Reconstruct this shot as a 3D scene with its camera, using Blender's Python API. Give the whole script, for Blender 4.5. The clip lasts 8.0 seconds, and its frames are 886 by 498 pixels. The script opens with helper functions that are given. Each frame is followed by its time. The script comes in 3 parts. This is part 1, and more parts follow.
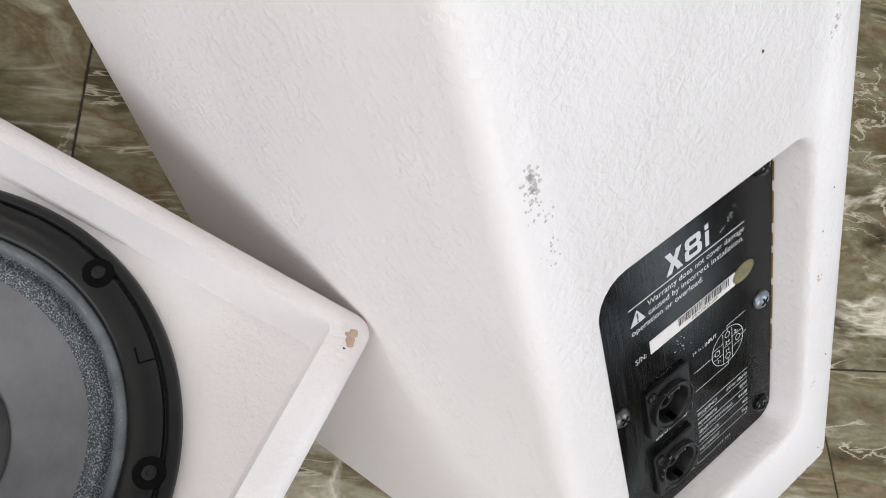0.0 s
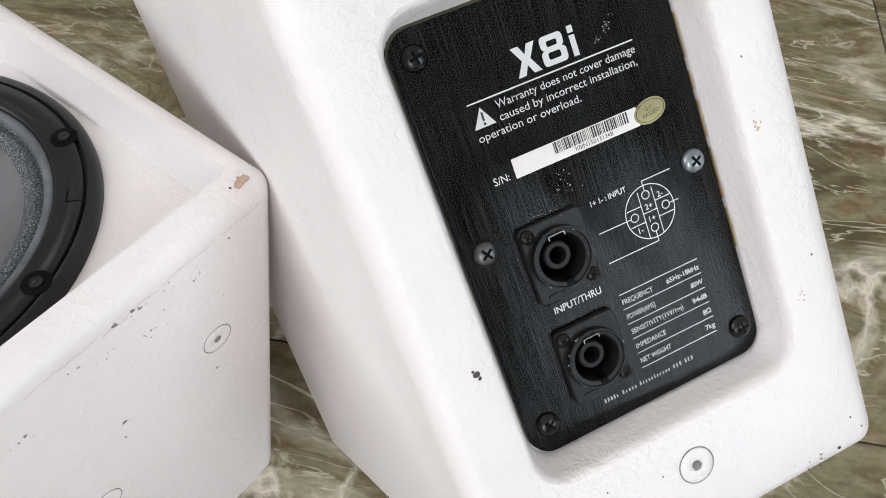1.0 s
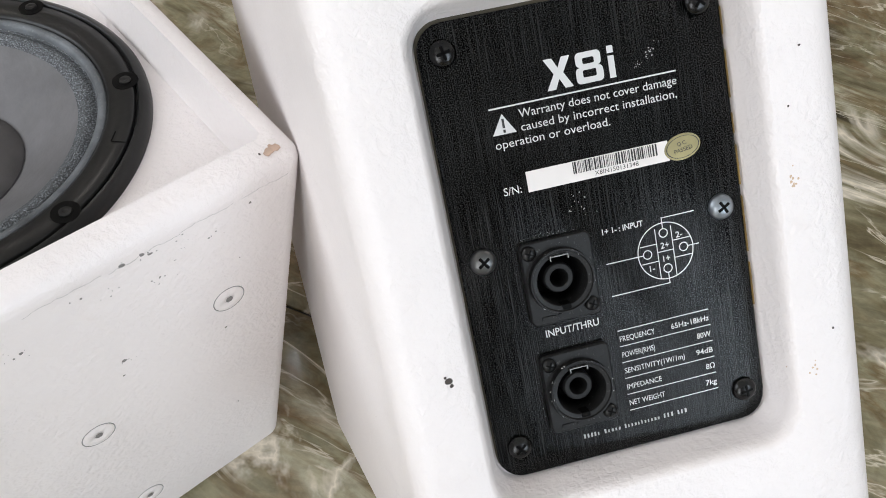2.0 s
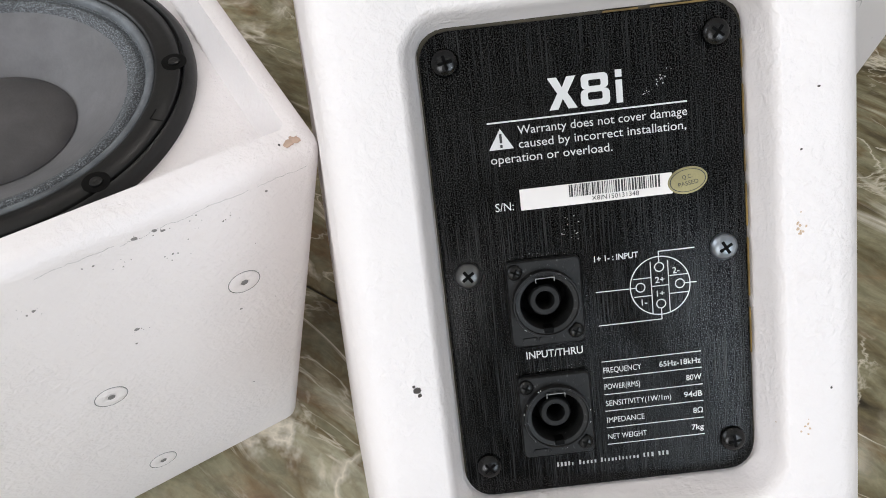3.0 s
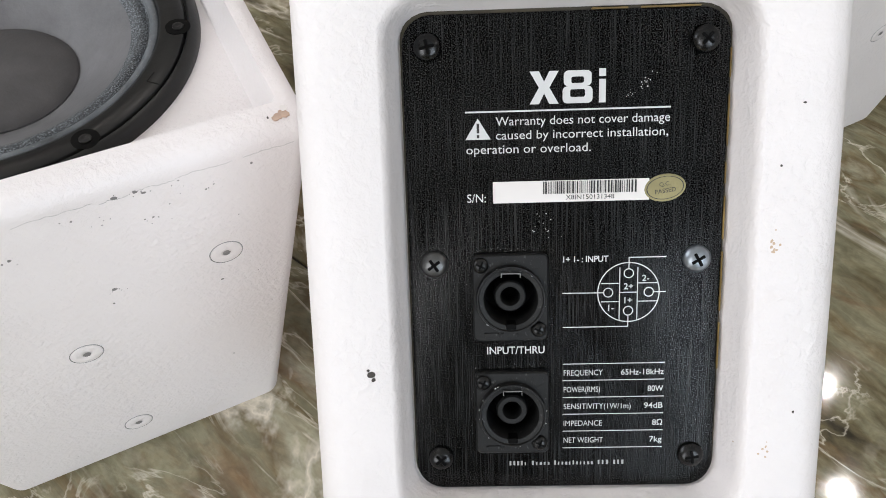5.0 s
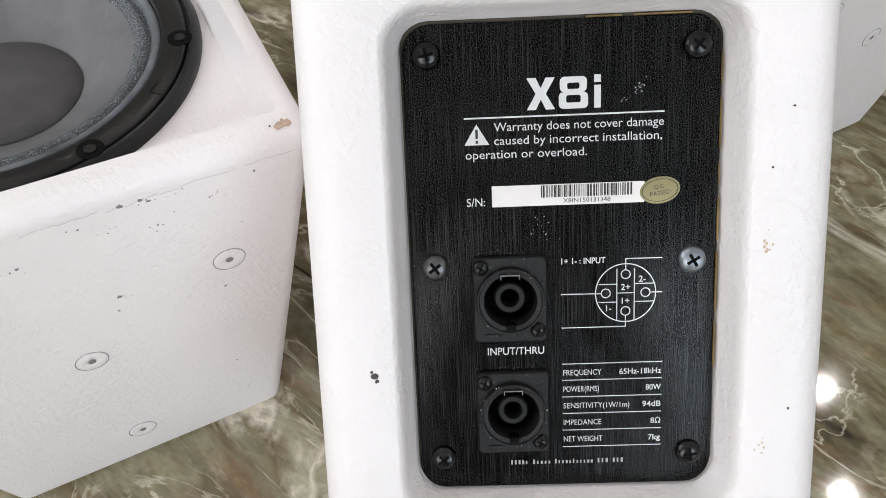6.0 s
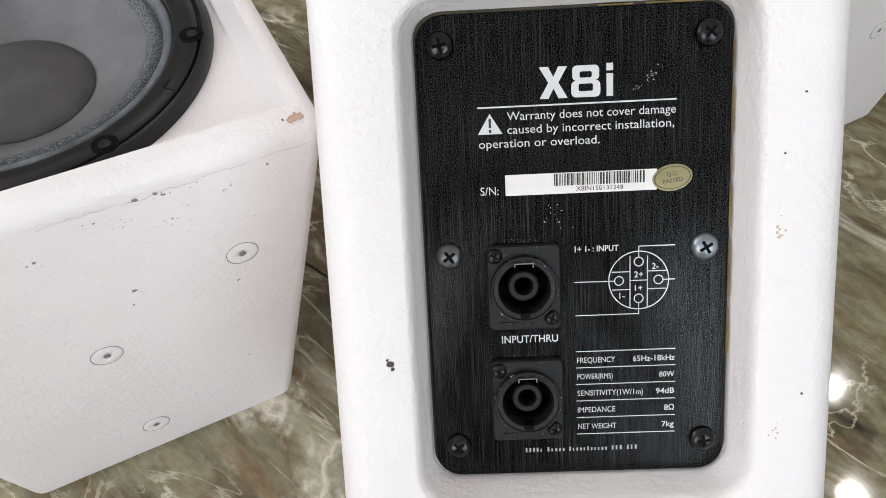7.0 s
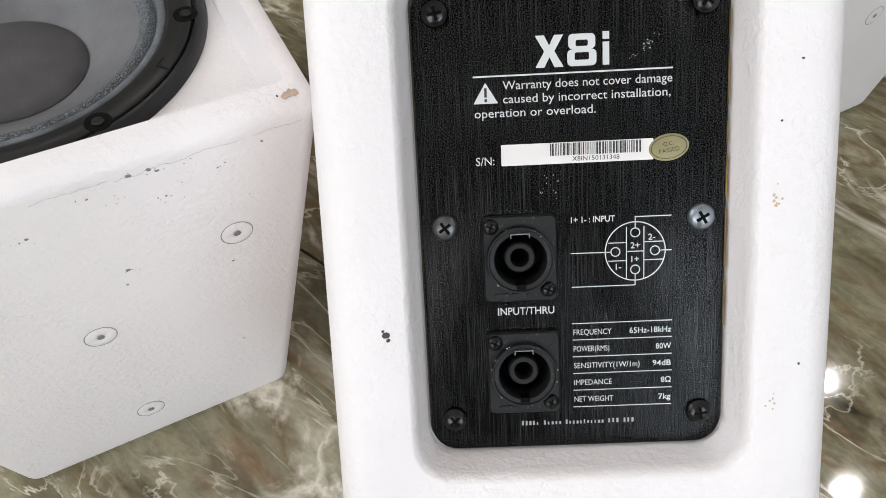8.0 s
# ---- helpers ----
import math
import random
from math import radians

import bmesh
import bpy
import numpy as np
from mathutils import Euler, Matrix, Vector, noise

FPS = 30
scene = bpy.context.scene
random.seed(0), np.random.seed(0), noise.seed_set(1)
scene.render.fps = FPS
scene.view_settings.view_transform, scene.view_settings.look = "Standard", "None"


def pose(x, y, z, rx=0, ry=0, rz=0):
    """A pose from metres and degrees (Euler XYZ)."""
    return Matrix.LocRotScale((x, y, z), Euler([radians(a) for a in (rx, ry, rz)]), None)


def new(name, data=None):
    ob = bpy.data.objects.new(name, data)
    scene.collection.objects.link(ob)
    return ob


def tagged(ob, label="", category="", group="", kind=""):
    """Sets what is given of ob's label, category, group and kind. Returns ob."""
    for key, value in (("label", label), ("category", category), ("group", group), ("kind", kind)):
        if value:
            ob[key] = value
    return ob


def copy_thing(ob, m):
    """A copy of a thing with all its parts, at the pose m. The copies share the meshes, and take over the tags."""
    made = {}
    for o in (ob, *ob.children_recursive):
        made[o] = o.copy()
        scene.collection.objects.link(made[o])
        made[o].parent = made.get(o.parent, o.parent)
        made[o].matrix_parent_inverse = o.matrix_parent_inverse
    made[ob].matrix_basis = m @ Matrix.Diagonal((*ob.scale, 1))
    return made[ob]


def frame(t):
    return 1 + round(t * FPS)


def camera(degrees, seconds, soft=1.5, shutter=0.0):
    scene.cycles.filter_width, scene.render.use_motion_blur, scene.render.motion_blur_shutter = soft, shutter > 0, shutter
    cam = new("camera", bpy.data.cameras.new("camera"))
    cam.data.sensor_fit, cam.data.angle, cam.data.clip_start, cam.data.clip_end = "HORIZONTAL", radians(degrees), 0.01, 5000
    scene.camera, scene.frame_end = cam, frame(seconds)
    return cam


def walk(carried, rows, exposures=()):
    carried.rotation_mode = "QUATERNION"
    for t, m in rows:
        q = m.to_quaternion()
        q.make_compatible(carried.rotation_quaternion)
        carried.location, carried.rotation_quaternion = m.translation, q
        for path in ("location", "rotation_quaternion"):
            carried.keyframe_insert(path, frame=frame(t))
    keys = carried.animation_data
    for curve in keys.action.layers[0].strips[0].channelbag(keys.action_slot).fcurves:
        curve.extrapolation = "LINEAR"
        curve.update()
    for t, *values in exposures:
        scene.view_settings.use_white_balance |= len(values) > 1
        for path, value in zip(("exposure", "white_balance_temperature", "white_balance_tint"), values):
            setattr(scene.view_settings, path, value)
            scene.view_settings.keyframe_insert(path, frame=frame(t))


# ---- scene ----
cam = camera(59.91, 8.0, soft=0.95, shutter=0.06)
# seconds, eye in metres, turn in degrees
PATH = [
    (0, -0.19149, 0.04928, 0.53714, 22.480, -15.613, -38.261),
    (0.2, -0.19589, 0.00202, 0.52355, 27.673, -13.083, -40.129),
    (0.5, -0.16575, -0.09546, 0.49930, 35.081, -5.314, -36.080),
    (1, -0.12723, -0.13332, 0.47527, 37.184, -0.782, -26.233),
    (1.5, -0.10802, -0.14075, 0.47220, 36.982, -1.130, -19.128),
    (2.8, -0.07923, -0.14319, 0.47151, 37.296, -2.011, -7.190),
    (3, -0.06807, -0.14453, 0.47380, 37.066, -1.120, -5.291),
    (3.5, -0.05781, -0.14485, 0.46709, 36.425, -1.536, -2.919),
    (4, -0.04758, -0.14599, 0.46272, 35.880, -2.512, 0.469),
    (4.5, -0.04444, -0.14368, 0.47126, 35.473, -3.073, 0.318),
    (4.7, -0.04982, -0.14410, 0.47057, 35.805, -3.110, 0.126),
    (6, -0.05168, -0.14939, 0.47467, 36.942, -2.742, -0.758),
    (6.5, -0.05325, -0.15277, 0.47373, 37.138, -2.437, -0.752),
    (7, -0.05467, -0.15395, 0.47369, 37.049, -2.196, -0.833),
    (7.5, -0.05491, -0.15637, 0.46800, 37.220, -2.251, -0.801),
    (8, -0.05445, -0.16047, 0.46698, 36.965, -2.381, -1.105),
]
walk(cam, [(t, pose(x, y, z, rx, ry, rz)) for t, x, y, z, rx, ry, rz in PATH], exposures=[(0.0, -0.50), (0.5, -0.46), (1.0, -0.40), (8.0, -0.37)])

# ---------------------------------------------------------------- room size
X0, X1, Y0, Y1, HIGH = -2.4, 4.4, -2.6, 3.2, 2.8
WIN = (0.7, 2.0, 0.5, 2.65)    # window in the south wall: x from, x to, z from, z to
ADDED_WIN = (-2.2, -0.8, 0.3, 2.3)  # unseen second window of that wall, added to brighten the lying cabinet's end
WEST = (-0.9, 1.3, 0.8, 2.3)   # window in the west wall: y from, y to, z from, z to
DOWNLIGHTS = [(1.95, 1.51), (1.87, 0.99), (-0.14, 1.75), (3.3, -0.2), (2.3, -0.6), (-1.4, 0.4), (-1.4, 2.2)]

# ---------------------------------------------------------------- light
world = bpy.data.worlds.new("sky")
scene.world = world
world.use_nodes = True
wn = world.node_tree.nodes
sky = wn.new("ShaderNodeTexSky")
sky.sky_type, sky.sun_disc, sky.sun_elevation, sky.sun_rotation = "NISHITA", False, radians(40), radians(200)
world.node_tree.links.new(sky.outputs[0], wn["Background"].inputs[0])
wn["Background"].inputs[1].default_value = 0.1


def area(name, m, shape, sx, sy, watts, colour):
    data = bpy.data.lights.new(name, "AREA")
    data.shape, data.size, data.size_y, data.energy, data.color = shape, sx, sy, watts, colour
    ob = new(name, data)
    ob.matrix_world = m
    return ob


area("window_daylight", pose((WIN[0] + WIN[1]) / 2, Y0 - 0.02, (WIN[2] + WIN[3]) / 2, 90, 0, 0), "RECTANGLE", WIN[1] - WIN[0] - 0.1, WIN[3] - WIN[2] - 0.1, 62, (0.80, 0.90, 1.0))
# Fill light in the added south window, for the lying cabinet's end face.
area("window_daylight", pose((ADDED_WIN[0] + ADDED_WIN[1]) / 2, Y0 - 0.02, (ADDED_WIN[2] + ADDED_WIN[3]) / 2, 90, 0, 0), "RECTANGLE", ADDED_WIN[1] - ADDED_WIN[0] - 0.1, ADDED_WIN[3] - ADDED_WIN[2] - 0.1, 58, (0.96, 0.975, 1.0))
area("window_daylight", pose(X0 - 0.02, (WEST[0] + WEST[1]) / 2, (WEST[2] + WEST[3]) / 2, 90, 0, -90), "RECTANGLE", WEST[1] - WEST[0] - 0.1, WEST[3] - WEST[2] - 0.1, 49, (0.92, 0.96, 1.0))
for n, (lx, ly) in enumerate(DOWNLIGHTS):
    area("downlight_lamp", pose(lx, ly, HIGH - 0.013), "DISK", 0.07, 0.07, 8.0, (1.0, 0.93, 0.88))

# ---------------------------------------------------------------- materials


class Mat:
    """A node material, with short words for the nodes in use."""

    def __init__(self, name):
        self.m = bpy.data.materials.new(name)
        self.m.use_nodes = True
        self.t = self.m.node_tree
        self.b = self.t.nodes["Principled BSDF"]

    def node(self, kind, **values):
        n = self.t.nodes.new(kind)
        for k, v in values.items():
            n.inputs[k.replace("_", " ")].default_value = v
        return n

    def link(self, a, b):
        self.t.links.new(a, b)

    def coords(self, scale=(1, 1, 1), random_offset=False):
        c = self.node("ShaderNodeTexCoord")
        mp = self.node("ShaderNodeMapping", Scale=scale)
        self.link(c.outputs["Object"], mp.inputs["Vector"])
        if random_offset:
            info = self.node("ShaderNodeObjectInfo")
            mul = self.node("ShaderNodeMath")
            mul.operation = "MULTIPLY"
            mul.inputs[1].default_value = 37.0
            self.link(info.outputs["Random"], mul.inputs[0])
            comb = self.node("ShaderNodeCombineXYZ")
            self.link(mul.outputs[0], comb.inputs[0])
            self.link(mul.outputs[0], comb.inputs[1])
            self.link(comb.outputs[0], mp.inputs["Location"])
        return mp.outputs["Vector"]

    def noise(self, vec, scale, detail=4.0, rough=0.55, distort=0.0):
        n = self.node("ShaderNodeTexNoise", Scale=scale, Detail=detail, Roughness=rough, Distortion=distort)
        self.link(vec, n.inputs["Vector"])
        return n.outputs["Fac"]

    def ramp(self, fac, stops):
        r = self.node("ShaderNodeValToRGB")
        e = r.color_ramp.elements
        while len(e) < len(stops):
            e.new(0.5)
        for el, (p, c) in zip(e, stops):
            el.position, el.color = p, (*c, 1) if len(c) == 3 else c
        self.link(fac, r.inputs[0])
        return r.outputs[0]

    def mix(self, fac, a, b, mode="MIX"):
        m = self.node("ShaderNodeMix")
        m.data_type, m.blend_type = "RGBA", mode
        if isinstance(fac, (int, float)):
            m.inputs[0].default_value = fac
        else:
            self.link(fac, m.inputs[0])
        for sock, v in ((m.inputs[6], a), (m.inputs[7], b)):
            if isinstance(v, tuple):
                sock.default_value = (*v, 1)
            else:
                self.link(v, sock)
        return m.outputs[2]

    def bump(self, height, strength, distance):
        b = self.node("ShaderNodeBump", Strength=strength, Distance=distance)
        self.link(height, b.inputs["Height"])
        last = self.b.inputs["Normal"]
        if last.links:
            self.link(last.links[0].from_socket, b.inputs["Normal"])
        self.link(b.outputs[0], last)

    def set(self, **values):
        for k, v in values.items():
            self.b.inputs[k.replace("_", " ")].default_value = (*v, 1) if isinstance(v, tuple) else v
        return self

    def colour(self, sock):
        self.link(sock, self.b.inputs["Base Color"])


def grey(v):
    return (v, v, v)


def paint_material():
    """White sprayed cabinet paint: pebbled, with soft dirt and small dark nicks."""
    m = Mat("white cabinet paint").set(Roughness=0.42)
    v = m.coords()
    patchy = m.noise(v, 14, 5)
    base = m.ramp(patchy, [(0.3, (0.83, 0.786, 0.781)), (0.7, (0.87, 0.826, 0.823))])
    dirt = m.ramp(m.noise(v, 42, 8, 0.7), [(0.68, grey(0.0)), (0.84, grey(0.25))])
    c = m.mix(dirt, base, (0.50, 0.43, 0.37))
    blotch = m.ramp(m.noise(v, 75, 5, 0.6, 0.6), [(0.60, grey(0.0)), (0.76, grey(0.3))])
    c = m.mix(blotch, c, (0.78, 0.72, 0.69))
    nick = m.ramp(m.noise(v, 210, 3, 0.6), [(0.745, grey(0.0)), (0.775, grey(0.8))])
    where = m.ramp(m.noise(v, 22, 2), [(0.55, grey(0.0)), (0.66, grey(1.0))])
    both = m.mix(1.0, nick, where, "MULTIPLY")
    m.colour(m.mix(both, c, (0.13, 0.115, 0.105)))
    m.link(m.ramp(patchy, [(0.3, grey(0.36)), (0.7, grey(0.52))]), m.b.inputs["Roughness"])
    pebble = m.ramp(m.noise(v, 330, 3, 0.55, 0.4), [(0.35, grey(0.0)), (0.72, grey(1.0))])
    rough_here = m.ramp(m.noise(v, 17, 3, 0.6), [(0.36, grey(0.22)), (0.62, grey(1.0))])
    m.bump(m.mix(1.0, pebble, rough_here, "MULTIPLY"), 0.50, 0.0008)
    m.bump(m.noise(v, 60, 3, 0.5), 0.28, 0.0016)
    m.bump(m.noise(v, 900, 2), 0.2, 0.0003)
    return m.m


def baffle_material():
    m = Mat("smooth white baffle paint").set(Roughness=0.5)
    v = m.coords()
    m.colour(m.ramp(m.noise(v, 18, 5), [(0.3, (0.79, 0.77, 0.76)), (0.7, (0.83, 0.82, 0.81))]))
    m.bump(m.noise(v, 500, 2), 0.3, 0.0004)
    return m.m


def plate_material():
    """Black anodised sheet, brushed along its height, finely grained, with dust specks."""
    m = Mat("black brushed metal").set(Metallic=0.0)
    v = m.coords((1, 1, 0.010))
    streak = m.noise(v, 3600, 3, 0.65)
    wide = m.noise(v, 240, 4, 0.65)
    c = m.mix(0.45, m.ramp(streak, [(0.51, grey(0.0003)), (0.68, grey(0.060))]), m.ramp(wide, [(0.44, grey(0.0003)), (0.74, grey(0.010))]))
    w = m.coords()
    speck = m.ramp(m.noise(w, 1700, 2, 0.5), [(0.71, grey(0.0)), (0.80, grey(0.5))])
    some = m.ramp(m.noise(w, 30, 3), [(0.50, grey(0.0)), (0.70, grey(1.0))])
    m.colour(m.mix(m.mix(1.0, speck, some, "MULTIPLY"), c, grey(0.4)))
    grain = m.noise(w, 2400, 2, 0.6)
    m.link(m.ramp(grain, [(0.49, grey(0.0)), (0.69, grey(1.0))]), m.b.inputs["Specular IOR Level"])
    m.link(m.ramp(streak, [(0.3, grey(0.15)), (0.7, grey(0.24))]), m.b.inputs["Roughness"])
    m.bump(streak, 0.25, 0.0002)
    m.bump(grain, 0.11, 0.0002)
    return m.m


def plain(name, colour, rough, metal=0.0, grain=600, depth=0.0003, spread=0.2, dust=0.0, shine=0.5):
    m = Mat(name).set(Roughness=rough, Metallic=metal)
    m.b.inputs["Specular IOR Level"].default_value = shine
    v = m.coords()
    lo, hi = tuple(c * (1 - spread) for c in colour), tuple(min(1.0, c * (1 + spread)) for c in colour)
    c = m.ramp(m.noise(v, 60, 6), [(0.3, lo), (0.7, hi)])
    if dust:
        c = m.mix(m.ramp(m.noise(v, 900, 3, 0.6), [(0.62, grey(0.0)), (0.78, grey(dust))]), c, grey(0.45))
    m.colour(c)
    if depth:
        m.bump(m.noise(v, grain, 3), 0.4, depth)
    return m.m


def marble_material():
    """Polished stone-look tile: olive grey and brown clouds, pale slanting veins."""
    m = Mat("polished veined stone tile").set(Roughness=0.1)
    m.b.inputs["Specular IOR Level"].default_value = 0.5
    v = m.coords((1.0, 1.0, 1.0), True)
    rot = m.node("ShaderNodeMapping", Scale=(2.6, 1.0, 1.0), Rotation=(0, 0, radians(-38)))
    m.link(v, rot.inputs["Vector"])
    s = rot.outputs[0]
    cloud = m.noise(s, 4.6, 7, 0.56, 1.5)
    c = m.ramp(cloud, [(0.30, (0.030, 0.026, 0.017)), (0.42, (0.112, 0.098, 0.056)), (0.51, (0.200, 0.195, 0.130)), (0.58, (0.140, 0.112, 0.062)), (0.66, (0.29, 0.285, 0.21)), (0.76, (0.42, 0.415, 0.34))])
    rust = m.ramp(m.noise(s, 9, 6, 0.6, 0.9), [(0.54, grey(0.0)), (0.68, grey(0.6))])
    c = m.mix(rust, c, (0.15, 0.088, 0.045))
    fine = m.ramp(m.noise(s, 34, 8, 0.65, 1.2), [(0.35, grey(0.78)), (0.62, grey(1.15))])
    c = m.mix(1.0, c, fine, "MULTIPLY")
    ridge = m.node("ShaderNodeMath")
    ridge.operation = "ABSOLUTE"
    sub = m.node("ShaderNodeMath")
    sub.operation = "SUBTRACT"
    sub.inputs[1].default_value = 0.5
    m.link(m.noise(s, 2.8, 6, 0.55, 1.4), sub.inputs[0])
    m.link(sub.outputs[0], ridge.inputs[0])
    vein = m.ramp(ridge.outputs[0], [(0.0, grey(0.9)), (0.010, grey(0.5)), (0.030, grey(0.0))])
    gate = m.ramp(m.noise(v, 7.5, 3), [(0.46, grey(0.0)), (0.6, grey(1.0))])
    c = m.mix(m.mix(1.0, vein, gate, "MULTIPLY"), c, (0.62, 0.60, 0.53))
    thin = m.node("ShaderNodeMath")
    thin.operation = "ABSOLUTE"
    less = m.node("ShaderNodeMath")
    less.operation = "SUBTRACT"
    less.inputs[1].default_value = 0.48
    m.link(m.noise(s, 8.5, 5, 0.55, 1.0), less.inputs[0])
    m.link(less.outputs[0], thin.inputs[0])
    hair = m.ramp(thin.outputs[0], [(0.0, grey(0.9)), (0.007, grey(0.45)), (0.018, grey(0.0))])
    spare = m.ramp(m.noise(v, 11, 2), [(0.44, grey(0.0)), (0.58, grey(1.0))])
    c = m.mix(m.mix(1.0, hair, spare, "MULTIPLY"), c, (0.52, 0.50, 0.42))
    grain = m.ramp(m.noise(v, 160, 5, 0.6), [(0.3, grey(0.9)), (0.7, grey(1.08))])
    c = m.mix(1.0, c, (1.46, 1.38, 1.32), "MULTIPLY")
    m.colour(m.mix(1.0, c, grain, "MULTIPLY"))
    m.link(m.ramp(m.noise(v, 30, 4), [(0.3, grey(0.03)), (0.75, grey(0.09))]), m.b.inputs["Roughness"])
    m.bump(m.noise(v, 60, 3), 0.03, 0.0006)
    return m.m


def surround_material():
    """Coated, dusty black cloth edge of the cone."""
    m = Mat("dusty black speaker surround").set(Roughness=0.6)
    v = m.coords()
    m.colour(m.ramp(m.noise(v, 1500, 4, 0.7), [(0.40, grey(0.012)), (0.53, (0.075, 0.085, 0.095)), (0.68, (0.42, 0.45, 0.48))]))
    m.bump(m.noise(v, 900, 2), 0.6, 0.0007)
    return m.m


def cone_material():
    m = Mat("dark grey paper cone").set(Roughness=0.62)
    v = m.coords()
    m.colour(m.ramp(m.noise(v, 25, 7, 0.65), [(0.3, (0.105, 0.103, 0.107)), (0.7, (0.175, 0.172, 0.180))]))
    m.bump(m.noise(v, 500, 3), 0.5, 0.0004)
    return m.m


PAINT, BAFFLE, PLATE, MARBLE, SURROUND, CONE = paint_material(), baffle_material(), plate_material(), marble_material(), surround_material(), cone_material()
PLASTIC = plain("black moulded plastic", grey(0.0075), 0.46, spread=0.4, dust=0.22, shine=0.32)
CORE = plain("black socket core", grey(0.010), 0.5, spread=0.3, dust=0.1, shine=0.3)
# Near-black that puts the shade of wells, slots and pockets into the colour.
DEEP = plain("near-black of shaded recesses and seams", grey(0.002), 0.5, spread=0.2, shine=0.08)
BEAD = plain("dust-greyed rubber", (0.105, 0.115, 0.125), 0.5, grain=700, depth=0.0004, spread=0.5, dust=0.5)
CAP = plain("dark brownish paper cap", (0.062, 0.058, 0.059), 0.6, grain=500, depth=0.0004)
GLOSS = plain("satin black basket", grey(0.009), 0.32, shine=0.32, grain=300, depth=0.0002)
BLACK_SCREW = plain("blackened steel screw", grey(0.035), 0.25, 0.95, dust=0.15)
DARK_SCREW = plain("black flange screw", grey(0.03), 0.3, 0.9)
DULL_SCREW = plain("dulled steel screw", grey(0.13), 0.36, 0.9, dust=0.2)
WORN_SCREW = plain("worn zinc screw", (0.30, 0.33, 0.36), 0.34, 0.85, dust=0.2)
DUST = plain("grey dust", grey(0.16), 0.8, depth=0.0)
STEEL = plain("dull contact metal", (0.26, 0.26, 0.25), 0.4, 0.9)
INK = plain("white screen print", grey(0.64), 0.5, grain=1500, depth=0.0, spread=0.05)
MAKER_INK = plain("fine white print", grey(0.36), 0.5, grain=1500, depth=0.0, spread=0.05)
DARK_INK = plain("black print", grey(0.02), 0.5, depth=0.0)
PAPER = plain("white paper sticker", (0.80, 0.76, 0.74), 0.55, depth=0.0, spread=0.03)
GOLD = plain("dull gold foil", (0.27, 0.23, 0.115), 0.42, 0.75, grain=1500, depth=0.0003, spread=0.25)
GLUE = plain("aged ochre sealant darkened for edge shadow", (0.045, 0.035, 0.018), 0.6, spread=0.7)
OCHRE = plain("aged ochre glue", (0.26, 0.175, 0.055), 0.55, spread=0.6)
# Grey for the painted shade round inserts, and for the hairline paint cracks.
SHADE_AND_CRACK = plain("grey of insert edge shade and paint cracks", grey(0.25), 0.7, spread=0.6)
CHIP = plain("bare dark paint chip", (0.06, 0.05, 0.045), 0.7, spread=0.4)
MARK = plain("grey of paint nicks and shaded insert holes", (0.22, 0.21, 0.205), 0.7, spread=0.5)
WOOD_CHIP = plain("bare chipped board", (0.50, 0.36, 0.28), 0.75, spread=0.3)
GROUT = plain("dark grout", (0.05, 0.045, 0.04), 0.8)
WALL = plain("grey-beige wall paint", (0.33, 0.31, 0.285), 0.8, grain=200)
CEIL = plain("white ceiling paint", (0.74, 0.73, 0.72), 0.85, grain=200)
FRAME = plain("white window frame", (0.75, 0.76, 0.77), 0.4)
GLOW = Mat("lit diffuser").set(Base_Color=(1.0, 1.0, 1.0), Emission_Color=(1.0, 0.96, 0.92), Emission_Strength=6.0).m
GLASS = Mat("clear glass").set(Base_Color=(1.0, 1.0, 1.0), Roughness=0.0, Transmission_Weight=1.0, IOR=1.45).m

# ---------------------------------------------------------------- mesh tools
MM = 0.001


def mesh_of(bm, name, material, angle=35):
    me = bpy.data.meshes.new(name)
    bmesh.ops.recalc_face_normals(bm, faces=bm.faces)
    bm.to_mesh(me)
    bm.free()
    me.materials.append(material)
    for p in me.polygons:
        p.use_smooth = True
    me.set_sharp_from_angle(angle=radians(angle))
    return me


def part(name, bm, material, parent=None, label="", m=None, angle=35):
    """One mesh object under a thing or under a part."""
    me = bm if isinstance(bm, bpy.types.Mesh) else mesh_of(bm, name, material, angle)
    ob = new(name, me)
    ob.parent = parent
    if m is not None:
        ob.matrix_basis = m
    return tagged(ob, label)


def box(x0, x1, y0, y1, z0, z1, bevel=0.0, seg=2):
    bm = bmesh.new()
    bmesh.ops.create_cube(bm, size=1)
    bmesh.ops.transform(bm, verts=bm.verts, matrix=Matrix.LocRotScale(((x0 + x1) / 2, (y0 + y1) / 2, (z0 + z1) / 2), None, (x1 - x0, y1 - y0, z1 - z0)))
    if bevel:
        bmesh.ops.bevel(bm, geom=bm.edges, offset=bevel, segments=seg, affect="EDGES", profile=0.5)
    return bm


def lathe(profile, steps=48, closed=False):
    """Turns (radius, height) points round z."""
    bm = bmesh.new()
    rings = []
    for r, h in profile:
        if r < 1e-7:
            rings.append([bm.verts.new((0, 0, h))])
        else:
            rings.append([bm.verts.new((r * math.cos(2 * math.pi * k / steps), r * math.sin(2 * math.pi * k / steps), h)) for k in range(steps)])
    pairs = list(zip(rings, rings[1:])) + ([(rings[-1], rings[0])] if closed else [])
    for a, b in pairs:
        for k in range(steps):
            quad = [a[k % len(a)], a[(k + 1) % len(a)], b[(k + 1) % len(b)], b[k % len(b)]]
            quad = list(dict.fromkeys(quad))
            if len(quad) > 2:
                bm.faces.new(quad)
    return bm


